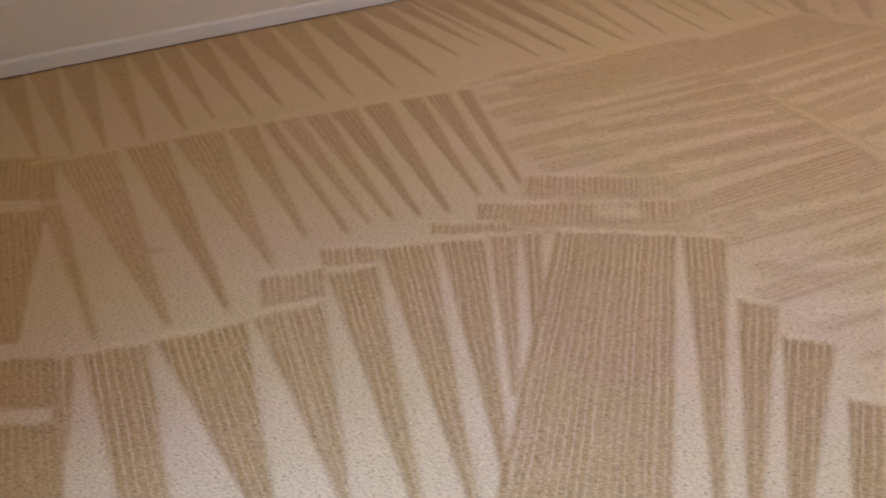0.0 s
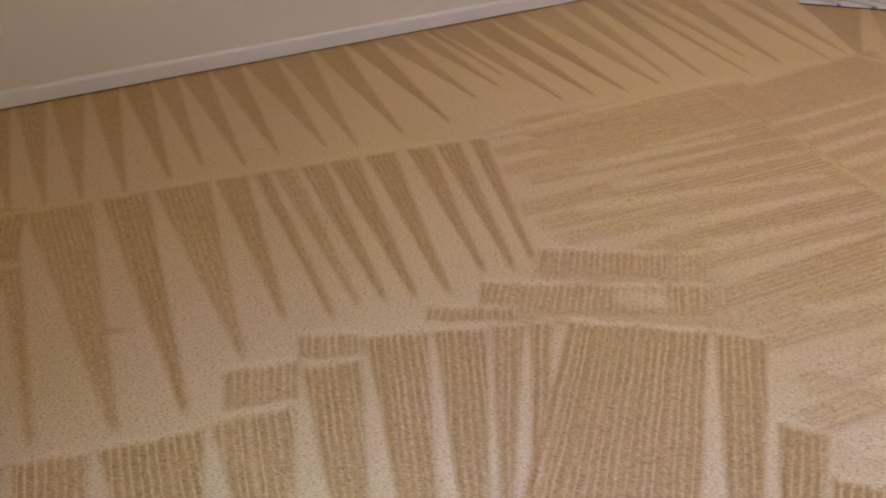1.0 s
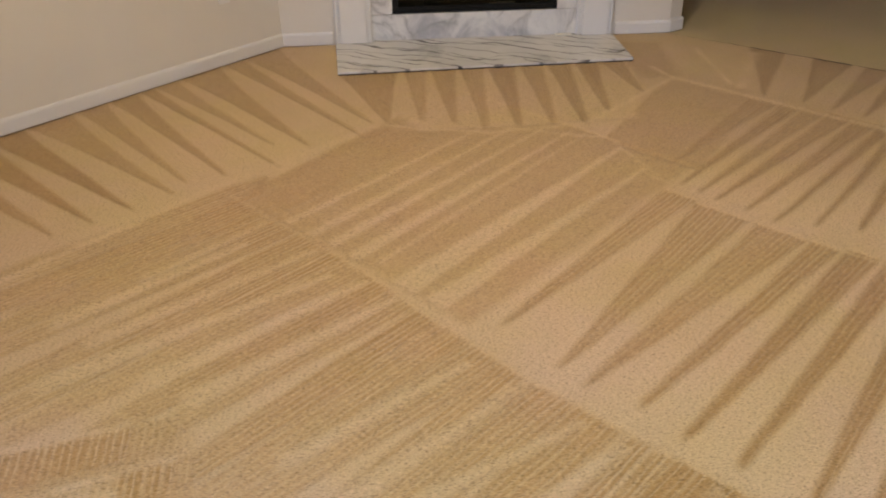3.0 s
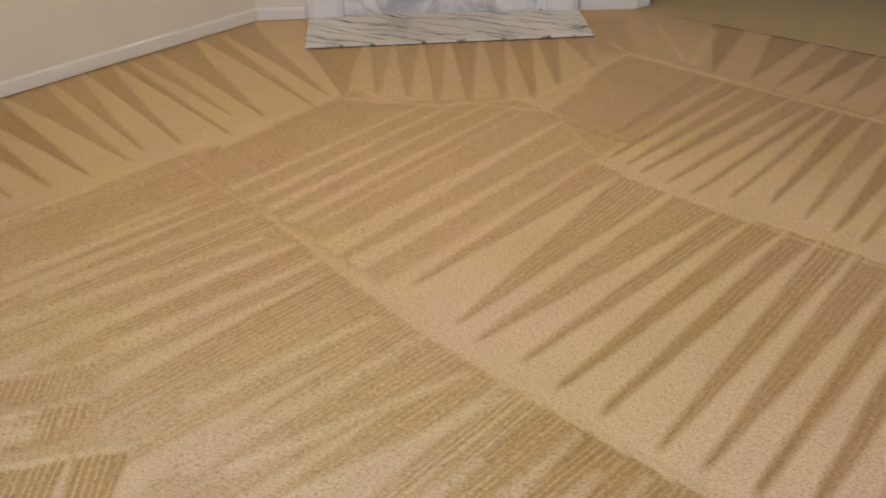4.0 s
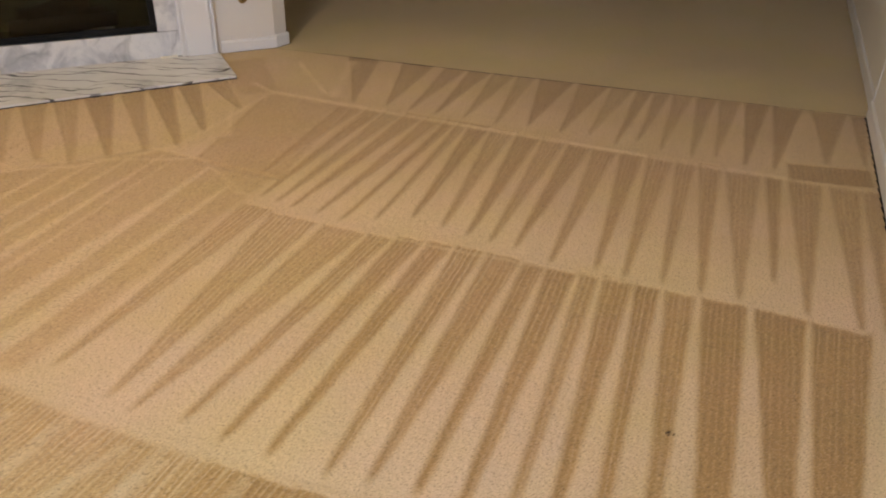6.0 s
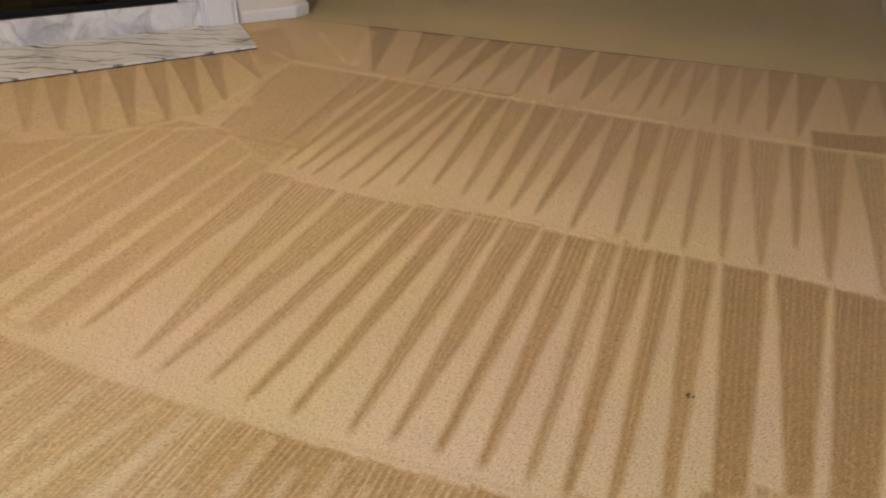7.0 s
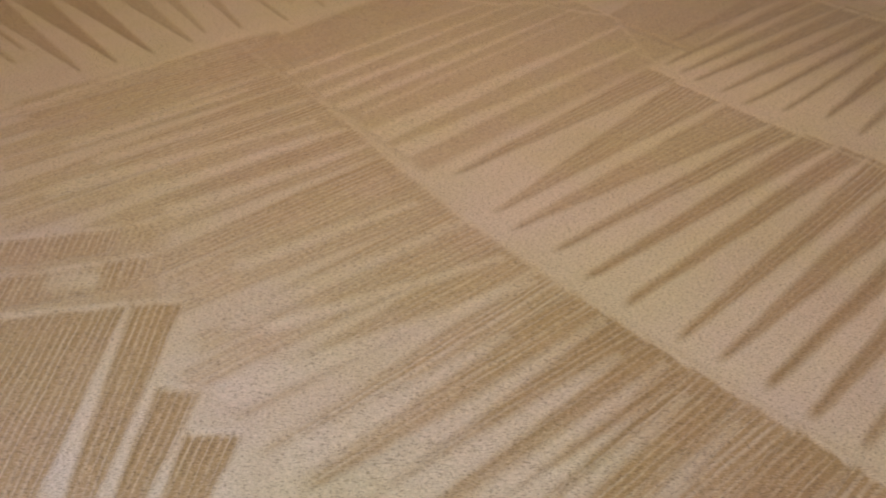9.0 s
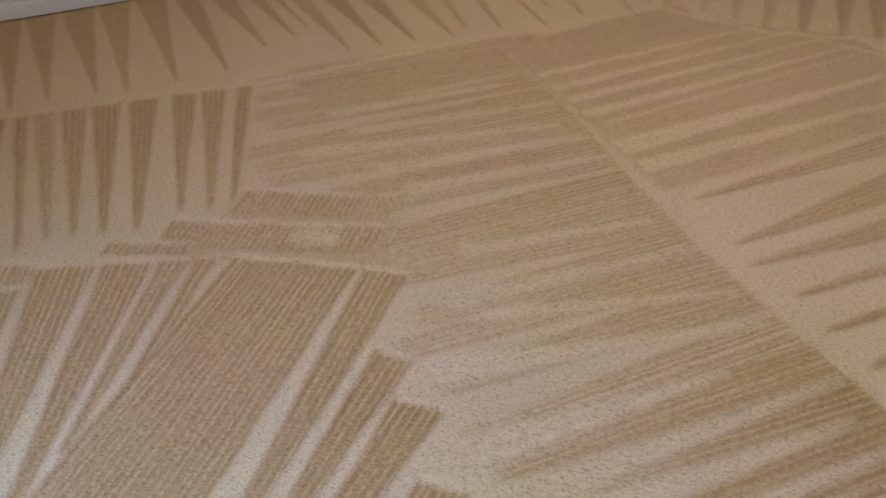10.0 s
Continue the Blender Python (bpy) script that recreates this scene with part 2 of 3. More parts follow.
wall("wall_fireplace_top", [FA + FD * 0.48, FA + FD * 1.64, FA + FD * 1.64 - FN * 0.12, FA + FD * 0.48 - FN * 0.12]).data.transform(Matrix.Translation((0, 0, 1.0)) @ Matrix.Diagonal((1, 1, (CEIL - 1.0) / CEIL, 1)))
RK = RP - RD * 1.85
back_r = at(BACK, 4.10).xy
wall("wall_right", side(RK, RP, -0.14))
wall("wall_right_back", side(back_r, RK, -0.14))
wall("wall_right_next_room", side(RP - RN * 0.018, RP - RN * 0.018 + RD * 7.5, -0.12))
wall("wall_far", side(at(FAR, -1.5), at(FAR, 6.0), 0.12))
wall("wall_next_room_left", side(FC + Vector((-0.085, 0.085)), FC + Vector((-1.5, 1.6)), 0.1))
wall("wall_next_room_side", side(FC + Vector((-1.5, 1.6)), at(FAR, -1.4), 0.1))
bm = slab([at(BACK - 0.2, LEFT - 0.2), at(BACK - 0.2, 5.0), at(FAR + 0.2, 6.4), at(FAR + 0.2, -1.8)], CEIL, CEIL + 0.1)
tagged(finish("ceiling", bm, M_CEIL), "flat off-white painted ceiling", "ceiling", kind="structure")
bm = slab([at(BACK - 0.2, LEFT - 0.2), at(BACK - 0.2, 5.0), at(FAR + 0.2, 6.4), at(FAR + 0.2, -1.8)], -0.16, -0.03)
tagged(finish("floor", bm, M_CAULK), "dark subfloor below the carpet", "floor", kind="structure")


def baseboard(p, q, out, name="baseboard", high=0.072, thick=0.012):
    """A painted board with a rounded top edge along a wall."""
    p, q = Vector(p[:2]), Vector(q[:2])
    shape = ((0, 0.006), (thick, 0.006), (thick, high - 0.014), (thick * 0.75, high - 0.005), (thick * 0.3, high), (0, high))
    bm = bmesh.new()
    ends = [[bm.verts.new((e.x + out.x * o, e.y + out.y * o, z)) for o, z in shape] for e in (p, q)]
    n = len(shape)
    for i in range(n):
        bm.faces.new((ends[0][i], ends[0][(i + 1) % n], ends[1][(i + 1) % n], ends[1][i]))
    bm.faces.new(ends[0])
    bm.faces.new(ends[1][::-1])
    return tagged(finish(name, bm, M_TRIM), "white painted baseboard with eased top edge", "baseboard", kind="structure")


LN = Vector((E2.x, E2.y))
wall_dir = (back_l.xy - FA).normalized()
left_out = Vector((-wall_dir.y, wall_dir.x))
baseboard(FA, back_l.xy, left_out)
baseboard(FA, FA + FD * 0.275, FN)
baseboard(FA + FD * 1.862, FB + FD * 0.004, FN)
ED = (FC - FB).normalized()
baseboard(FB, FC + ED * 0.01, Vector((ED.y, -ED.x)), high=0.078)
baseboard(RK, RP, RN, high=0.085)
BD = (RK - back_r).normalized()
baseboard(back_r, RK, Vector((-BD.y, BD.x)), high=0.085)
baseboard(RP - RN * 0.018, RP - RN * 0.018 + RD * 7.5, RN, high=0.085)
# corner bead of the right wall where the opening starts
bm = slab([RP - RN * 0.012 - RD * 0.012, RP + RN * 0.003 - RD * 0.012, RP + RN * 0.003 + RD * 0.003, RP - RN * 0.012 + RD * 0.003], 0.085, CEIL, 0.0015)
tagged(finish("trim", bm, M_TRIM), "white corner bead on the wall edge", "trim", kind="structure")


# sliding window behind the camera
def window_1():
    root = tagged(new("window_1"), "tall white-framed sliding window", "window", kind="structure")
    mid = at(BACK - 0.06, 0)
    def bar(b0, b1, z0, z1, name="window_frame"):
        part(name, slab([at(BACK - 0.09, b0), at(BACK - 0.03, b0), at(BACK - 0.03, b1), at(BACK - 0.09, b1)], z0, z1, 0.004), M_TRIM, root)
    a, b, z0, z1 = WIN
    c = (a + b) / 2
    bar(a, a + 0.05, z0, z1), bar(b - 0.05, b, z0, z1), bar(c - 0.03, c + 0.03, z0 + 0.05, z1 - 0.05)
    bar(a + 0.05, b - 0.05, z0, z0 + 0.05), bar(a + 0.05, b - 0.05, z1 - 0.05, z1)
    for p, q in ((a + 0.05, c - 0.03), (c + 0.03, b - 0.05)):
        pane = part("pane", slab([at(BACK - 0.064, p), at(BACK - 0.058, p), at(BACK - 0.058, q), at(BACK - 0.064, q)], z0 + 0.05, z1 - 0.05), M_GLASS, root)
        pane.visible_shadow = False


window_1()


def ceiling_light():
    """A round flush fixture in the middle of the ceiling."""
    root = tagged(new("ceiling_light"), "round flush ceiling light with frosted glass dome", "ceiling light")
    root.location = (LAMP.x, LAMP.y, CEIL)
    base = part("base", lathe([(0.17, -0.03), (0.18, -0.025), (0.18, 0.0)]), M_TRIM, root)
    glow = Mat("frosted_dome", 0.4)
    glow.b.inputs["Emission Color"].default_value = (1.0, 0.86, 0.66, 1)
    glow.b.inputs["Emission Strength"].default_value = 1.5
    dome = part("diffuser", lathe([(0.03, -0.19), (0.10, -0.17), (0.15, -0.12), (0.165, -0.06), (0.165, -0.031)]), glow.colour((0.8, 0.78, 0.72)).m, root, "frosted glass dome", smooth=True)
    dome.visible_shadow = False
    base.visible_shadow = True


ceiling_light()
bm = slab([(-400, -400), (400, -400), (400, 400), (-400, 400)], -0.6, -0.5)
tagged(finish("ground", bm, simple("lawn", (0.10, 0.12, 0.05), 0.9, vary=0.4, grain=3)), "dull grass outside the window", "ground", kind="structure")

# ---- carpet ----
# wand passes: along the band's edge, width there, drift, reach, start; all in metres
WALL_PASSES = [
    (0.028, 0.119, 0.0, 0.85), (0.157, 0.122, -0.03, 0.86), (0.293, 0.137, -0.06, 0.88), (0.432, 0.122, -0.07, 0.90),
    (0.555, 0.115, -0.05, 0.88), (0.669, 0.103, -0.05, 0.85), (0.787, 0.119, -0.04, 0.90), (0.921, 0.129, -0.05, 0.88),
    (1.071, 0.148, -0.04, 0.92), (1.229, 0.148, -0.10, 0.96), (1.388, 0.140, -0.08, 0.95), (1.538, 0.130, -0.039, 0.94),
    (1.672, 0.135, 0.02, 0.81), (1.80, 0.105, 0.03, 0.75), (1.885, 0.04, 0.02, 0.66), (1.987, 0.145, -0.01, 0.98), (2.138, 0.149, -0.031, 1.01), (2.297, 0.160, -0.052, 1.03),
]
CORNER_PASSES = [
    (2.497, 0.225, -0.094, 1.05), (2.697, 0.156, -0.209, 1.0), (2.862, 0.158, -0.245, 1.07), (2.985, 0.078, -0.194, 1.17),
    (3.095, 0.132, -0.175, 0.99), (3.303, 0.262, -0.305, 1.12), (3.512, 0.135, -0.311, 1.23), (3.7, 0.26, -0.368, 1.16),
]
SECOND_PASSES = [
    (0.008, 0.079, 0.16, 1.01), (0.160, 0.207, 0.175, 1.03), (0.355, 0.147, 0.125, 1.02), (0.531, 0.178, 0.087, 0.88),
    (0.686, 0.104, 0.048, 0.77), (0.779, 0.052, 0.071, 0.80), (0.854, 0.076, 0.068, 0.78), (0.951, 0.086, 0.039, 0.78),
    (1.057, 0.103, 0.012, 0.79), (1.183, 0.107, -0.027, 0.81), (1.322, 0.088, -0.047, 0.75), (1.426, 0.089, -0.070, 0.77),
    (1.535, 0.061, -0.112, 0.74),
]
HEARTH_PASSES = [
    (0.153, 0.282, 0.052, 0.65), (0.390, 0.118, -0.03, 0.65), (0.530, 0.129, -0.038, 0.69), (0.677, 0.118, -0.06, 0.79),
    (0.830, 0.143, -0.068, 0.77), (0.986, 0.121, -0.075, 0.79), (1.126, 0.126, -0.081, 0.80), (1.269, 0.115, -0.081, 0.66),
    (1.412, 0.115, 0.0, 0.45),
]
SEAM_PASSES = [
    (0.164, 0.194, 0.229, 0.71), (0.496, 0.194, 0.067, 0.68), (0.718, 0.133, -0.026, 0.7), (0.858, 0.126, -0.034, 0.71),
    (0.995, 0.127, -0.024, 0.72), (1.121, 0.104, 0.013, 0.75), (1.289, 0.194, -0.009, 0.71), (1.492, 0.159, -0.053, 0.73),
    (1.647, 0.125, -0.075, 0.71), (1.76, 0.082, -0.061, 0.78), (1.852, 0.086, -0.061, 0.71), (1.958, 0.102, -0.061, 0.78),
    (2.075, 0.103, -0.047, 0.81), (2.194, 0.112, -0.063, 0.78), (2.323, 0.121, -0.071, 0.83), (2.47, 0.144, -0.096, 0.83),
    (2.665, 0.172, -0.076, 0.71), (2.804, 0.081, -0.055, 0.66),
]
THIRD_PASSES = [
    (0.472, 0.137, 0.038, 0.88, 0.04), (0.591, 0.09, 0.036, 1.06, 0.02), (0.693, 0.1, 0.014, 1.08, 0.01), (0.799, 0.101, -0.02, 1.1, 0.01),
    (0.906, 0.096, -0.015, 1.09, 0.01), (0.987, 0.055, 0.01, 1.1), (1.047, 0.055, 0.06, 1.04), (1.127, 0.1, 0.095, 0.97),
    (1.244, 0.116, 0.105, 1.0, 0.01), (1.37, 0.117, 0.085, 1.01, 0.02), (1.494, 0.112, 0.048, 1.02, 0.02), (1.613, 0.107, 0.02, 1.02, 0.03),
    (1.728, 0.105, 0.045, 1.07, 0.03), (1.844, 0.103, 0.077, 1.04, 0.03), (1.965, 0.112, 0.054, 1.06, 0.01), (2.072, 0.083, 0.067, 1.04, 0.01),
    (2.17, 0.094, 0.092, 1.05), (2.305, 0.15, 0.072, 1.04, 0.01), (2.427, 0.066, 0.046, 0.88, 0.02), (2.549, 0.14, 0.028, 1.04, 0.01),
    (2.7, 0.12, 0.03, 1.08), (2.8, 0.07, 0.0, 1.07),
]
FOURTH_PASSES = [
    (0.09, 0.135, 0.02, 1.06, 0.05), (0.256, 0.195, 0.075, 1.1, 0.07), (0.465, 0.172, -0.045, 1.12, 0.07), (0.602, 0.09, -0.045, 1.1, 0.06),
    (0.707, 0.1, -0.02, 1.12, 0.04), (0.813, 0.085, 0.0, 1.12, 0.03), (0.919, 0.104, 0.05, 1.12, 0.02), (1.041, 0.12, 0.03, 1.1, 0.02),
    (1.149, 0.075, 0.035, 1.09, 0.03), (1.245, 0.1, 0.045, 1.1, 0.03), (1.334, 0.064, 0.062, 1.08, 0.01), (1.427, 0.1, 0.06, 1.1, 0.0),
    (1.523, 0.075, 0.06, 1.12, 0.01), (1.624, 0.095, 0.07, 1.13, 0.01),
]
# passes that stop short one beside another: place, heading, reach, widths, slant of the end
STEP_PASSES = [
    (-1.787, -3.577, -54.1, 0.31, 0.081, 0.021, 35.0), (-1.684, -3.514, -51.3, 0.60, 0.157, 0.075, 28.7),
    (-1.512, -3.415, -51.2, 0.66, 0.226, 0.020, 30.8), (-1.336, -3.294, -57.4, 0.62, 0.184, 0.020, 33.0),
    (-1.237, -3.098, -61.9, 0.78, 0.140, 0.022, 29.3), (-1.125, -2.959, -66.2, 0.90, 0.160, 0.018, 20.2),
    (-0.977, -2.901, -71.9, 0.87, 0.137, 0.011, 19.4), (-0.868, -2.854, -78.1, 0.63, 0.083, 0.018, 16.2),
    (-0.790, -2.819, -80.9, 0.54, 0.060, 0.020, 17.8), (-0.561, -2.769, -90.5, 1.30, 0.336, 0.329, 8.3),
    (-0.319, -2.736, -90.1, 0.98, 0.131, 0.015, 6.0), (-0.200, -3.015, -95.1, 0.75, 0.102, 0.012, -5.7),
    (-0.095, -3.136, -99.3, 0.66, 0.121, 0.016, -4.8), (0.014, -3.315, -100.5, 0.50, 0.112, 0.050, -1.2),
]
# short square overlaps at the ends of those passes
END_PATCHES = [
    (-0.684, -2.466, -84.9, 0.12, 0.357, 0.343, 12.6), (-0.683, -2.626, -86.7, 0.13, 0.603, 0.575, 14.0),
    (-0.971, -2.807, -78.5, 0.06, 0.231, 0.225, 15.2), (-1.390, -3.149, -63.7, 0.13, 0.175, 0.165, 30.8),
    (-1.276, -3.000, -67.7, 0.09, 0.167, 0.150, 18.0),
]
# light streaks left between the passes of the broad middle row: from, to, widths
MIDDLE_STREAKS = [
    (-0.26, -1.49, -0.61, -1.80, 0.019, 0.030), (-0.31, -1.62, -0.81, -2.00, 0.022, 0.05), (-0.09, -1.69, -0.70, -2.10, 0.017, 0.05),
    (-0.05, -1.85, -0.78, -2.27, 0.016, 0.06), (0.06, -1.90, -0.52, -2.29, 0.018, 0.06), (0.14, -2.00, -0.40, -2.37, 0.016, 0.06),
    (0.30, -2.32, -0.17, -2.61, 0.022, 0.045), (0.43, -2.41, -0.15, -2.82, 0.020, 0.065), (0.53, -2.57, -0.06, -2.84, 0.018, 0.04),
    (0.61, -2.66, -0.12, -3.06, 0.016, 0.08), (0.53, -2.85, 0.02, -3.25, 0.017, 0.085), (0.76, -2.80, 0.10, -3.36, 0.017, 0.075),
    (0.77, -2.92, 0.25, -3.33, 0.015, 0.075), (0.87, -2.95, 0.40, -3.34, 0.014, 0.055), (0.90, -3.04, 0.54, -3.36, 0.010, 0.045),
    (0.99, -3.11, 0.71, -3.36, 0.007, 0.03),
]

STEP = 0.007
GA = np.concatenate([np.linspace(BACK, -4.45, 40), np.arange(-4.44, SEAM + 0.001, STEP)])
GB = np.arange(LEFT - 0.02, 4.34, STEP)
A_, B_ = np.meshgrid(GA, GB, indexing="ij")
X = E1.x * A_ + E2.x * B_
Y = E1.y * A_ + E2.y * B_
NAP = np.zeros_like(X)
RIB = B_ * 1.0
RIBS = np.full_like(X, 0.06)
LIFT = np.zeros_like(X)


def wave(p, q, seed):
    """Soft unevenness between -1 and 1."""
    return (np.sin(p * 17.3 + seed) * np.cos(q * 13.1 + seed * 2.1) + 0.6 * np.sin(p * 41.0 + q * 29.0 + seed * 1.3)
            + 0.4 * np.sin(p * 83.0 - q * 97.0 + seed * 0.7)) / 2.0


def near(x0, y0, x1, y1, m):
    a = [E1.x * x0 + E1.y * y0, E1.x * x1 + E1.y * y1]
    b = [E2.x * x0 + E2.y * y0, E2.x * x1 + E2.y * y1]
    i0, i1 = np.searchsorted(GA, min(a) - m), np.searchsorted(GA, max(a) + m)
    j0, j1 = np.searchsorted(GB, min(b) - m), np.searchsorted(GB, max(b) + m)
    return slice(i0, i1), slice(j0, j1)


COUNT = [0]


def brush(x0, y0, x1, y1, ex, ey, w0, w1, tone=1.0, rib=0.2, soft=0.015, fade=0.0, square=False, taper=0.9):
    """Lay the pile along one pass from (x0, y0) to (x1, y1); (ex, ey) runs along its first edge, w0 and w1 are its widths."""
    COUNT[0] += 1
    seed = COUNT[0] * 1.37
    k = near(x0, y0, x1, y1, max(w0, w1) * 0.8 + 0.08)
    px, py = X[k] - x0, Y[k] - y0
    if px.size == 0:
        return
    nx, ny = ey, -ex
    if (x1 - x0) * nx + (y1 - y0) * ny < 0:
        nx, ny = -nx, -ny
    reach = (x1 - x0) * nx + (y1 - y0) * ny
    drift = (x1 - x0) * ex + (y1 - y0) * ey
    rough = wave(X[k], Y[k], seed)
    v = (px * nx + py * ny + 0.004 * rough + 0.0025 * np.sin(95.0 * (px * ex + py * ey) + seed)) / reach
    u = px * ex + py * ey - v * drift + 0.002 * wave(X[k], Y[k], seed + 9) + 0.002 * wave(Y[k] * 0.5, X[k] * 0.5, seed + 4)
    half = (w0 + (w1 - w0) * np.clip(v, 0, 1) ** taper) / 2
    inside = np.clip((half - np.abs(u)) / soft + 0.5, 0, 1)
    first = np.clip(v * reach / 0.010 + 0.5, 0, 1)
    last = np.clip((1 - v) * reach / (0.012 if square else 0.05) + 0.5, 0, 1)
    mask = inside * first * last
    strength = tone * (1 - fade * np.clip(v, 0, 1))
    NAP[k] = NAP[k] * (1 - mask) + strength * mask
    RIBS[k] = RIBS[k] * (1 - mask) + rib * (1 - 0.6 * np.clip(v, 0, 1)) * mask
    hard = mask > 0.5
    RIB[k] = np.where(hard, u + seed, RIB[k])
    # the pass leaves a low bank of pile along its edges
    bank = np.exp(-((np.abs(u) - half) / 0.008) ** 2) * first * last * (v > -0.02)
    LIFT[k] += 0.0008 * bank - 0.0022 * mask


def line(points, width=0.016, tone=-0.25, high=0.0009):
    """A raised light edge of pile where two rows of passes meet."""
    for (x0, y0), (x1, y1) in zip(points, points[1:]):
        k = near(x0, y0, x1, y1, 0.08)
        d = math.hypot(x1 - x0, y1 - y0)
        ex, ey = (x1 - x0) / d, (y1 - y0) / d
        s = (X[k] - x0) * ex + (Y[k] - y0) * ey
        t = (X[k] - x0) * ey - (Y[k] - y0) * ex + 0.008 * wave(X[k], Y[k], d * 9)
        m = np.exp(-(t / width) ** 2) * np.clip(s / 0.02 + 0.5, 0, 1) * np.clip((d - s) / 0.02 + 0.5, 0, 1)
        m = m * np.clip(0.75 + 0.5 * wave(X[k] * 0.5, Y[k] * 0.5, d), 0, 1)
        NAP[k] = NAP[k] * (1 - m) + tone * m
        RIBS[k] = RIBS[k] * (1 - m)
        LIFT[k] += high * m


def rows_of(passes, px, py, qx, qy, turn, tone, rib, tip=0.012, fade=0.0, taper=0.9, rise=0.0):
    """A band of passes side by side from the edge p-q; turn is the side to which they reach."""
    d = math.hypot(qx - px, qy - py)
    ex, ey = (qx - px) / d, (qy - py) / d
    nx, ny = ey * turn, -ex * turn
    for s, w, drift, reach, *start in passes:
        v0 = start[0] if start else 0.0
        brush(px + ex * s + nx * v0, py + ey * s + ny * v0, px + ex * (s + drift) + nx * reach, py + ey * (s + drift) + ny * reach,
              ex, ey, w, tip, tone * random.uniform(0.82, 1.12) * (1 - rise * max(0.0, 1 - s / 1.3)), rib * random.uniform(0.7, 1.2), fade=fade, taper=taper)


# plain ground of each zone
NAP += 0.10 * wave(X * 0.22, Y * 0.22, 1.0)
near_corner = np.clip((X * 0.7 + Y * 0.7 + 0.1) / 0.5, 0, 1)
NAP += 0.25 * near_corner
# first, the broad row in the middle of the room
rows = [(0.05 + 0.117 * i + random.uniform(-0.02, 0.02), random.uniform(0.118, 0.15), random.uniform(-0.03, 0.05),
         (1.12 if i < 7 else 0.92) + random.uniform(-0.1, 0.06), 0.1 * math.sin(math.pi * min(i, 22) / 22) - 0.065 * max(0, i - 22)) for i in range(28)]
brush(-0.20, -1.24, -1.02, -1.82, 0.604, -0.797, 0.30, 0.26, 0.62, 0.05, soft=0.05)
rows_of(rows[:16], -0.37, -1.17, 1.22, -3.27, 1, 0.60, 0.85, 0.075, fade=0.4)
rows_of(rows[16:], -0.37, -1.17, 1.22, -3.27, 1, 0.82, 0.85, 0.07, fade=0.4)
for x0, y0, x1, y1, w0, w1 in MIDDLE_STREAKS:
    brush(x0, y0, x1, y1, 0.604, -0.797, w0 * 0.8, w1 * 1.1, random.uniform(-0.12, 0.05), 0.12, soft=0.03)
# rows beside it, towards the hearth
brush(0.952, -0.803, -0.02, -1.73, 0.62, -0.785, 1.22, 1.10, 0.48, 0.12, soft=0.04)
brush(0.36, -0.69, -0.27, -1.34, 0.62, -0.785, 0.28, 0.24, 0.60, 0.06, soft=0.03)
for bx, by, tx, ty, w, w1, tone in ((0.64, -0.74, -0.19, -1.50, 0.008, 0.035, -0.05), (0.74, -0.78, -0.115, -1.595, 0.008, 0.045, 0.0),
                                    (0.85, -0.83, -0.05, -1.67, 0.008, 0.045, -0.05), (0.96, -0.87, 0.02, -1.76, 0.008, 0.055, 0.0),
                                    (1.06, -0.86, 0.10, -1.80, 0.010, 0.024, 0.15), (1.13, -1.05, 0.16, -1.95, 0.014, 0.095, -0.02),
                                    (1.14, -1.27, 0.24, -2.05, 0.014, 0.075, 0.0)):
    brush(bx, by, tx, ty, 0.62, -0.785, w, w1, tone, 0.05, soft=0.02, square=True)
rows_of(WALL_PASSES, -3.056, -2.154, -0.292, 0.535, 1, 0.95, 0.12)
rows_of(CORNER_PASSES, -3.056, -2.154, -0.292, 0.535, 1, 0.75, 0.12, 0.016, taper=0.6)
rows_of(SECOND_PASSES, -2.455, -2.764, -1.16, -1.868, 1, 0.86, 0.5, 0.018)
rows_of(FOURTH_PASSES, 1.163, -1.407, 2.408, -2.904, 1, 0.92, 0.75, 0.022, rise=0.35)
for s, w, drift, w1 in ((1.757, 0.136, 0.06, 0.06), (1.921, 0.153, 0.03, 0.03), (2.096, 0.172, -0.05, 0.07), (2.29, 0.14, -0.03, 0.03)):
    ex, ey = 0.6394, -0.7689
    x0, y0 = 1.163 + ex * s, -1.407 + ey * s
    brush(x0, y0, x0 + ex * drift - 0.769 * 1.12, y0 + ey * drift - 0.639 * 1.12, ex, ey, w, w1, 1.05, 0.5)
brush(1.76, -0.47, 1.19, -1.165, 0.627, -0.779, 0.47, 0.43, 0.55, 0.05, square=True)
brush(0.78, -0.02, 0.80, -0.78, 1.0, -0.01, 1.5, 0.95, 0.12, 0.04, soft=0.04, square=True)
rows_of(THIRD_PASSES, 1.655, -0.268, 3.405, -2.442, 1, 0.85, 0.35, 0.016, rise=0.25)
rows_of(HEARTH_PASSES, 0.0, -0.01, 1.52, -0.01, 1, 0.72, 0.2, 0.028)
brush(1.62, 0.30, 1.58, -0.28, 0.99, -0.05, 0.30, 0.20, 0.55, 0.05, soft=0.04)
rows_of(SEAM_PASSES, 2.172, 0.165, 4.158, -1.876, 1, 0.82, 0.14)
brush(3.46, -2.20, 3.33, -2.32, 0.75, -0.62, 0.32, 0.32, 1.05, 0.4, square=True)
brush(-0.62, -2.46, -0.60, -2.80, 0.97, 0.22, 0.42, 0.60, 0.42, 0.3, soft=0.06)
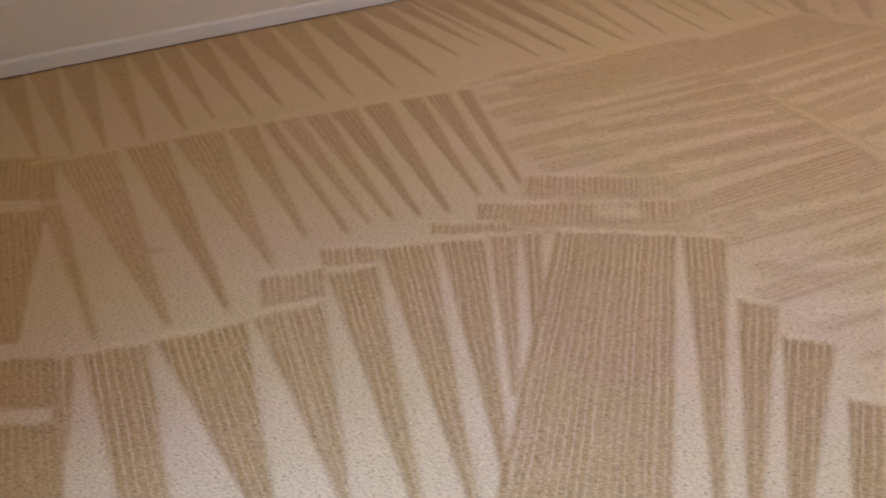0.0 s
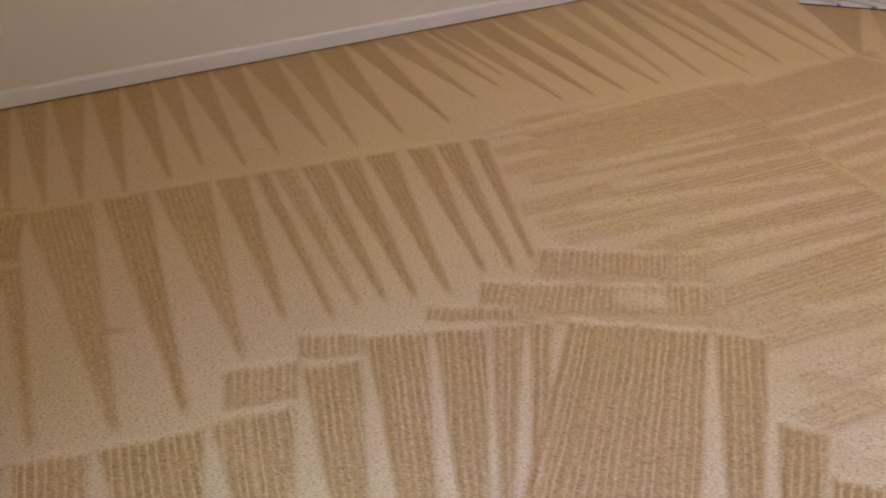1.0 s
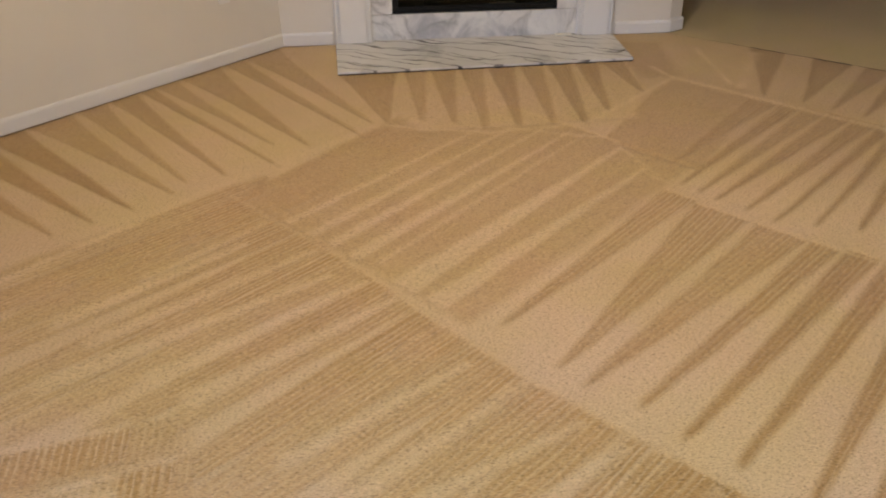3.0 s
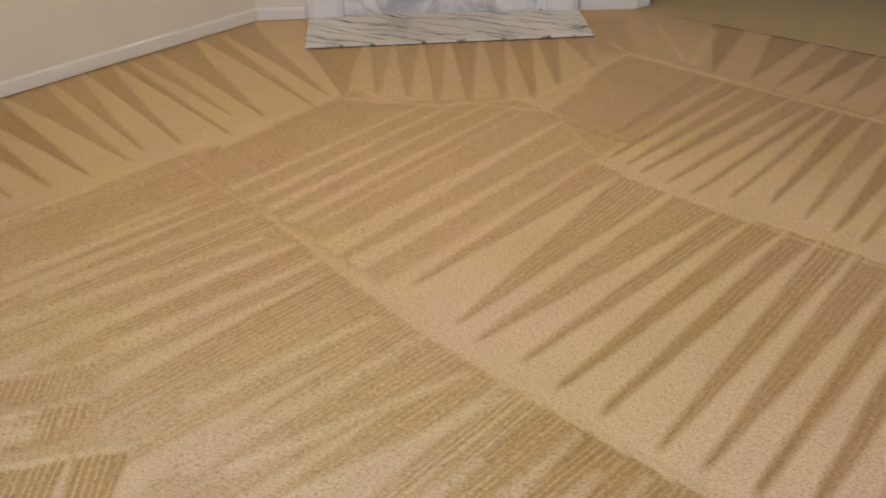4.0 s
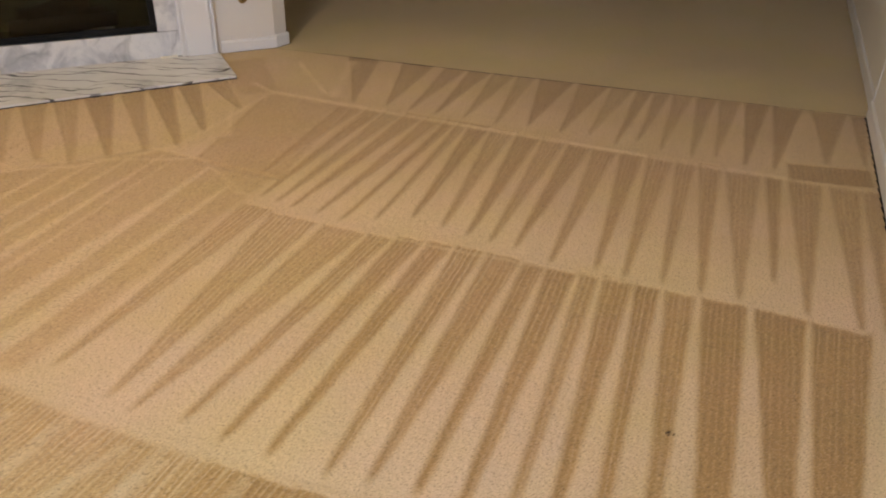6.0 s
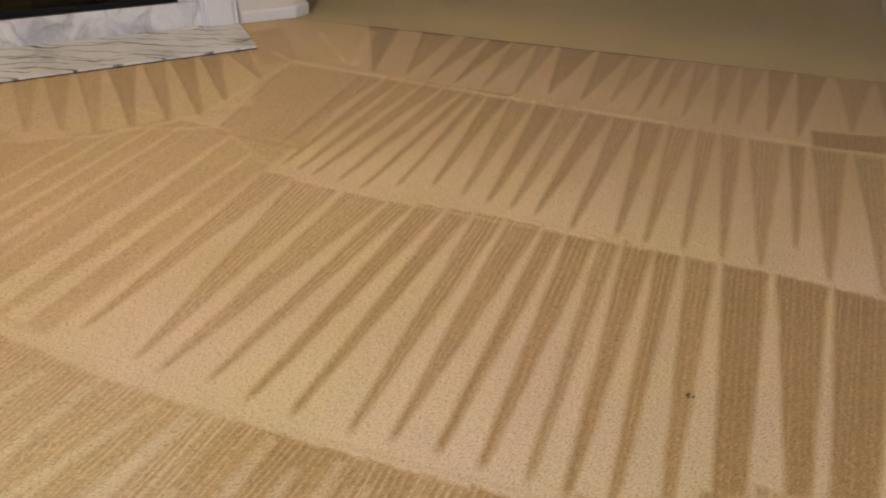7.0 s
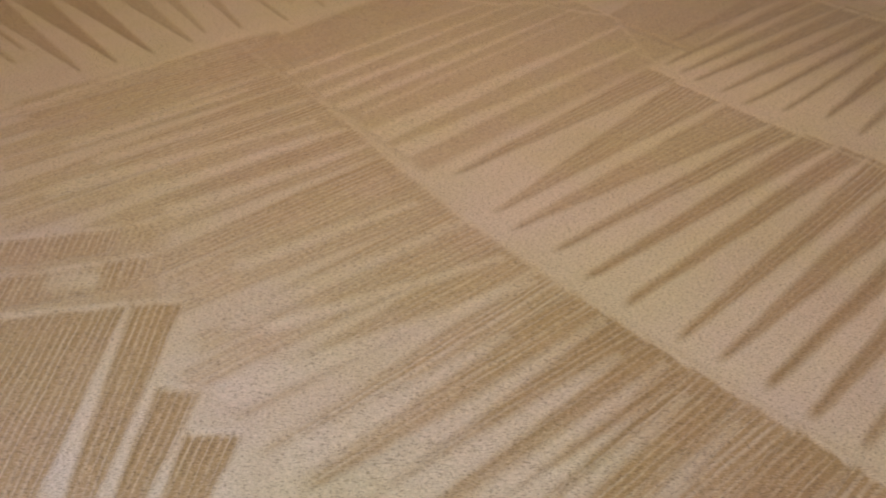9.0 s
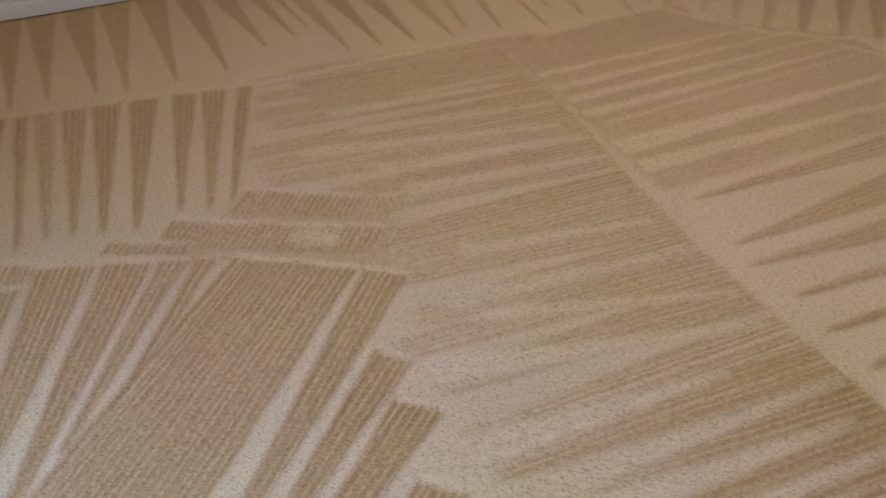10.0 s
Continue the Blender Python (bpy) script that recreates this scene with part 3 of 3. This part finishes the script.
for x, y, heading, reach, w0, w1, slant, tone in [(*e, 0.6) for e in END_PATCHES] + [(*e, random.uniform(0.64, 0.8)) for e in STEP_PASSES]:
    h, g = radians(heading), radians(slant)
    brush(x, y, x + reach * math.cos(h), y + reach * math.sin(h), math.cos(g), math.sin(g), w0, w1, tone, 0.85, square=True)
    d = w0 / 2
    line([(x - d * math.cos(g), y - d * math.sin(g)), (x + d * math.cos(g), y + d * math.sin(g))], 0.012, -0.2, 0.0008)
# the corner by the added shading wall
for x0, y0, x1, y1, w0, w1 in ((-2.53, -2.75, -2.36, -2.99, 0.27, 0.25), (-2.36, -3.06, -1.95, -3.57, 0.30, 0.08), (-1.91, -3.615, -1.80, -3.76, 0.24, 0.24),
                               (-1.77, -3.79, -1.62, -3.98, 0.24, 0.22)):
    brush(x0, y0, x1, y1, 0.95, 0.31, w0, w1, 0.9, 0.5, square=True)
line([(-2.50, -3.07), (-2.21, -2.965)], 0.014)
line([(-1.90, -3.80), (-1.70, -3.73)], 0.014)
brush(-1.86, -3.165, -1.76, -3.125, -0.37, 0.93, 0.035, 0.01, 0.8, 0.0, soft=0.02)
# a pale spot on the overlaps
line([(-0.63, -2.665), (-0.50, -2.64)], 0.04, -0.25, 0.0)
# edges between the rows
line([(-2.46, -2.77), (-2.15, -2.55), (-1.55, -2.09), (-1.165, -1.866)], 0.013)
line([(-1.165, -1.866), (-0.371, -1.122), (0.175, -0.694)], 0.02, -0.15)
line([(-0.45, -1.20), (-0.20, -1.53), (0.07, -1.86), (0.29, -2.21), (0.47, -2.45), (0.65, -2.66), (0.86, -2.87), (1.06, -3.08), (1.24, -3.26), (1.5, -3.39), (1.76, -3.50)], 0.010, 0.2, 0.0003)
line([(1.12, -1.31), (1.49, -1.905), (2.006, -2.45), (2.408, -2.904), (2.6, -3.15)], 0.011, 0.0, 0.0005)
line([(1.63, -0.30), (1.82, -0.55), (2.59, -1.49), (3.40, -2.44)], 0.02)
line([(0.18, -0.69), (0.62, -0.84), (1.04, -0.80), (1.43, -0.47), (1.62, -0.30)], 0.012, -0.08)
line([(0.66, -0.78), (1.10, -0.98)], 0.010, -0.05)
line([(1.10, -0.98), (1.16, -1.36)], 0.010, 0.15)
line([(1.58, -0.12), (1.63, -0.30)], 0.014)
line([(1.92, 0.14), (1.86, -0.44)], 0.014)
line([(1.88, -0.50), (2.20, 0.02)], 0.03, -0.1)

Z = LIFT + 0.0005 * np.random.default_rng(5).standard_normal(X.shape) * (A_ > -4.44)
Z += 0.0005 * wave(X * 0.6, Y * 0.6, 3.0)
# the pile dips along the seam and the walls
Z -= 0.0012 * np.exp(-((SEAM - A_) / 0.02) ** 2)


def carpet_sheet(name, mat, xs, ys, zs, nap, rib, ribs, keep):
    ni, nj = xs.shape
    me = bpy.data.meshes.new(name)
    co = np.stack([xs, ys, zs], -1).reshape(-1, 3).astype(np.float32)
    i, j = np.nonzero(keep)
    q = np.stack([i * nj + j, (i + 1) * nj + j, (i + 1) * nj + j + 1, i * nj + j + 1], -1)[:, ::-1].astype(np.int32)
    me.vertices.add(len(co))
    me.vertices.foreach_set("co", co.ravel())
    me.loops.add(q.size)
    me.loops.foreach_set("vertex_index", q.ravel())
    me.polygons.add(len(q))
    me.polygons.foreach_set("loop_start", np.arange(0, q.size, 4, dtype=np.int32))
    me.polygons.foreach_set("loop_total", np.full(len(q), 4, dtype=np.int32))
    for key, values in (("nap", nap), ("rib", rib), ("ribs", ribs)):
        me.attributes.new(key, "FLOAT", "POINT").data.foreach_set("value", values.astype(np.float32).ravel())
    me.update(calc_edges=True)
    me.polygons.foreach_set("use_smooth", np.ones(len(q), dtype=bool))
    me.materials.append(mat)
    return new(name, me)


cx, cy = X[:-1, :-1], Y[:-1, :-1]
behind = (cx - FA.x) * -FN.x + (cy - FA.y) * -FN.y
inside_right = np.where(A_[:-1, :-1] > -0.1, (cx - RP.x) * RN.x + (cy - RP.y) * RN.y, 1.0)
sheet = carpet_sheet("carpet", M_CARPET, X, Y, Z, NAP, RIB, RIBS, (behind < 0.06) & (inside_right > 0.020))
tagged(sheet, "freshly cleaned tan cut-pile carpet with wedge-shaped wand marks", "carpet", kind="structure")

# carpet of the next room, not cleaned
ga, gb = np.arange(SEAM + 0.001, FAR, 0.03), np.arange(-1.5, 6.0, 0.03)
a2, b2 = np.meshgrid(ga, gb, indexing="ij")
x2, y2 = E1.x * a2 + E2.x * b2, E1.y * a2 + E2.y * b2
nap2 = 0.45 + 0.25 * wave(x2 * 0.12, y2 * 0.12, 2.0) + 0.12 * wave(x2 * 0.03, y2 * 0.4, 5.0)
z2 = -0.001 + 0.0008 * wave(x2 * 0.5, y2 * 0.5, 8.0)
next_sheet = carpet_sheet("carpet_next_room", M_OLD, x2, y2, z2, nap2, b2, np.full_like(x2, 0.03), (a2[:-1, :-1] > 0))
tagged(next_sheet, "worn dull brown carpet of the next room", "carpet", kind="structure")

# ---- fireplace ----
def fp(x, out, z=0.0):
    """A place at the fireplace: x along the hearth, out from the wall line."""
    p = FA + FD * (x + 0.292) + FN * out
    return Vector((p.x, p.y, z))


def fbox(x0, x1, o0, o1, z0, z1, soft=0.0):
    return slab([fp(x0, o0), fp(x1, o0), fp(x1, o1), fp(x0, o1)], z0, z1, soft)


def fireplace():
    root = tagged(new("fireplace"), "gas fireplace with grey-veined marble surround and white fluted legs", "fireplace")
    # marble slabs round the opening
    part("marble_slab", fbox(0.20, 1.345, -0.02, 0.012, 0.017, 0.157, 0.002), M_SLAB, root, "white marble slab with blue-grey clouds")
    part("marble_slab", fbox(0.20, 0.318, -0.02, 0.012, 0.159, 0.86, 0.002), M_SLAB, root)
    part("marble_slab", fbox(1.232, 1.345, -0.02, 0.012, 0.159, 0.86, 0.002), M_SLAB, root)
    part("marble_slab", fbox(0.20, 1.345, -0.02, 0.012, 0.862, 1.0, 0.002), M_SLAB, root)
    # legs: backing board, raised face, edge mouldings
    for x0, x1, inner in ((0.0, 0.203, 1), (1.342, 1.545, -1)):
        leg = part("leg", fbox(x0, x1, -0.01, 0.035, 0.017, 1.0, 0.003), M_TRIM, root, "white painted pilaster leg")
        part("face_board", fbox(x0 + 0.03, x1 - 0.03, 0.035, 0.052, 0.017, 1.0, 0.004), M_TRIM, leg)
        for e0, e1 in ((x0 + 0.004, x0 + 0.016), (x1 - 0.016, x1 - 0.004)):
            part("moulding", fbox(e0, e1, 0.035, 0.045, 0.017, 1.0, 0.004), M_TRIM, leg)
    part("frieze", fbox(0.0, 1.545, -0.01, 0.05, 1.002, 1.14, 0.004), M_TRIM, root)
    # firebox behind the glass
    box = bmesh.new()
    for x0, x1, o0, o1, z0, z1 in ((0.30, 1.25, -0.46, -0.44, 0.12, 0.90), (0.28, 0.30, -0.46, -0.025, 0.12, 0.90), (1.25, 1.27, -0.46, -0.025, 0.12, 0.90),
                                   (0.28, 1.27, -0.46, -0.025, 0.10, 0.12), (0.28, 1.27, -0.46, -0.025, 0.90, 0.92)):
        prism(box, [fp(x0, o0), fp(x1, o0), fp(x1, o1), fp(x0, o1)], z0, z1)
    fire = part("firebox", box, M_FIREBOX, root, "sooty steel firebox")
    # black door frame
    for x0, x1, z0, z1 in ((0.320, 1.230, 0.160, 0.195), (0.320, 1.230, 0.82, 0.86), (0.320, 0.352, 0.196, 0.819), (1.198, 1.230, 0.196, 0.819)):
        part("door_frame", fbox(x0, x1, -0.018, 0.006, z0, z1, 0.003), M_BLACK, root, "black enamelled door frame")
    part("trim_rail", fbox(0.330, 1.220, 0.006, 0.013, 0.176, 0.186, 0.002), M_BLACK, root)
    part("glass_pane", fbox(0.350, 1.200, -0.016, -0.011, 0.193, 0.822), M_SMOKED, root, "smoked glass door pane")
    # burner and logs
    part("burner", fbox(0.52, 1.03, -0.22, -0.17, 0.12, 0.155, 0.006), M_STEEL, fire, "dull steel burner bar")
    for k, (x0, x1, o, z, tilt) in enumerate(((0.50, 1.05, -0.16, 0.205, 0.02), (0.56, 1.0, -0.27, 0.225, -0.03), (0.6, 0.92, -0.2, 0.285, 0.05))):
        bm = bmesh.new()
        n, rings = 12, []
        for i in range(9):
            f = i / 8
            r = 0.042 + 0.006 * math.sin(5 * f + k * 2)
            c = fp(x0 + (x1 - x0) * f, o + 0.015 * math.sin(3 * f + k), z + tilt * (f - 0.5))
            up, out = Vector((0, 0, 1)), Vector((FN.x, FN.y, 0))
            rings.append([bm.verts.new(c + (up * math.sin(2 * math.pi * m / n) + out * math.cos(2 * math.pi * m / n)) * r * (1 + 0.1 * math.sin(m * 3.1 + i))) for m in range(n)])
        for a, b in zip(rings, rings[1:]):
            for m in range(n):
                bm.faces.new((a[m], a[(m + 1) % n], b[(m + 1) % n], b[m]))
        bm.faces.new(rings[0][::-1]), bm.faces.new(rings[-1])
        part("log", bm, M_LOG, fire, "charred ceramic log", smooth=True)
    return root


fireplace()
bm = slab([(0.0, -0.012), (1.52, -0.022), fp(1.548, -0.0).xy, fp(-0.002, 0.0).xy], 0.0055, 0.0165, 0.002)
hearth = tagged(finish("hearth_slab", bm, M_HEARTH), "polished white marble hearth slab with dark diagonal veins", "hearth")
bm = slab([(0.003, -0.009), (1.517, -0.019), fp(1.545, -0.0).xy, fp(0.0, 0.0).xy], -0.012, 0.0055)
part("bedding_joint", bm, M_CAULK, hearth, "dark joint under the slab")

# gas key plate on the wall beside the fireplace
KEY = fp(1.717, 0.0, 0.299)
turn_out = Matrix.Translation(KEY) @ Matrix(((FD.x, 0, FN.x, 0), (FD.y, 0, FN.y, 0), (0, 1, 0, 0), (0, 0, 0, 1)))
valve = tagged(new("gas_valve"), "round brass gas key plate on the wall beside the fireplace", "valve")
bm = lathe([(0.026, 0.0), (0.026, 0.002), (0.0245, 0.003), (0.012, 0.0034), (0.0105, 0.0042), (0.0095, 0.0042)])
bm.transform(turn_out)
plate = part("cover_plate", bm, M_BRASS, valve, smooth=True)
bm = lathe([(0.0094, 0.0042), (0.0094, 0.0046), (0.008, 0.0047)], 12)
bm.transform(turn_out)
part("key_socket", bm, M_DARK, valve, "dark square socket")

# small metal strip lying on the hearth against the surround
bm = slab([fp(1.222, 0.018), fp(1.318, 0.018), fp(1.314, 0.046), fp(1.228, 0.048)], 0.0167, 0.0245, 0.002)
tagged(finish("metal_clip", bm, M_STEEL), "small shiny metal clip lying on the marble hearth", "clip")


def outlet(name, p, along, out, z):
    """A wall plate with two sockets."""
    root = tagged(new(name), "white duplex outlet plate on the painted wall", "outlet", group="wall outlets")
    def plate_box(s0, s1, o0, o1, z0, z1, soft):
        c = [p + along * s0 + out * o0, p + along * s1 + out * o0, p + along * s1 + out * o1, p + along * s0 + out * o1]
        return slab(c, z0, z1, soft)
    part("cover_plate", plate_box(-0.035, 0.035, 0.0005, 0.006, z - 0.057, z + 0.057, 0.002), M_PLATE, root)
    for dz in (-0.02, 0.02):
        sock = part("socket", plate_box(-0.016, 0.016, 0.006, 0.0085, z + dz - 0.013, z + dz + 0.013, 0.001), M_WHITE, root)
        for ds in (-0.006, 0.006):
            part("slot", plate_box(ds - 0.001, ds + 0.001, 0.0085, 0.0089, z + dz - 0.004, z + dz + 0.005, 0.0), M_DARK, sock)
    return root


on_wall = FA + wall_dir * ((Vector((-2.978, -2.079)) - FA).dot(wall_dir))
outlet("wall_outlet", on_wall, wall_dir, left_out, 0.340)
on_wall = FA + wall_dir * ((Vector((-0.540, 0.290)) - FA).dot(wall_dir))
outlet("wall_outlet", on_wall, wall_dir, left_out, 0.362)

# bottle at the wall
BX, BY = -2.925, -2.475
bottle = tagged(new("spray_bottle"), "green plastic bottle with dark red label and white cap", "bottle")
bottle.location = (BX, BY, 0.002)
bottle.scale = (1.0, 1.0, 0.86)
part("body", lathe([(0.060, 0.0), (0.068, 0.008), (0.070, 0.05), (0.069, 0.15), (0.062, 0.185), (0.040, 0.215), (0.030, 0.222)]), M_GREEN, bottle, smooth=True)
part("label_band", lathe([(0.0710, 0.095), (0.0716, 0.097), (0.0708, 0.150), (0.0640, 0.186), (0.0520, 0.206)]), M_LABEL, bottle, "dark red and brown printed label", smooth=True)
part("print_band", lathe([(0.0706, 0.076), (0.0713, 0.077), (0.0713, 0.093), (0.0708, 0.094)]), M_YELLOW, bottle, "yellow printed band", smooth=True)
part("cap", lathe([(0.034, 0.2225), (0.036, 0.225), (0.036, 0.252), (0.033, 0.256)]), M_WHITE, bottle, "white screw cap", smooth=True)

# a bit of lint on the pile
bm = bmesh.new()
for i in range(5):
    a = i * 1.3
    prism(bm, [Vector((1.720 + 0.003 * i * math.cos(a), -3.13 + 0.003 * i * math.sin(a))) + Vector(o) for o in ((-0.005, -0.001), (0.005, 0.0), (0.004, 0.001), (-0.004, 0.001))], 0.0, 0.003)
tagged(finish("lint", bm, M_LINT), "small dark bit of lint on the carpet", "lint")
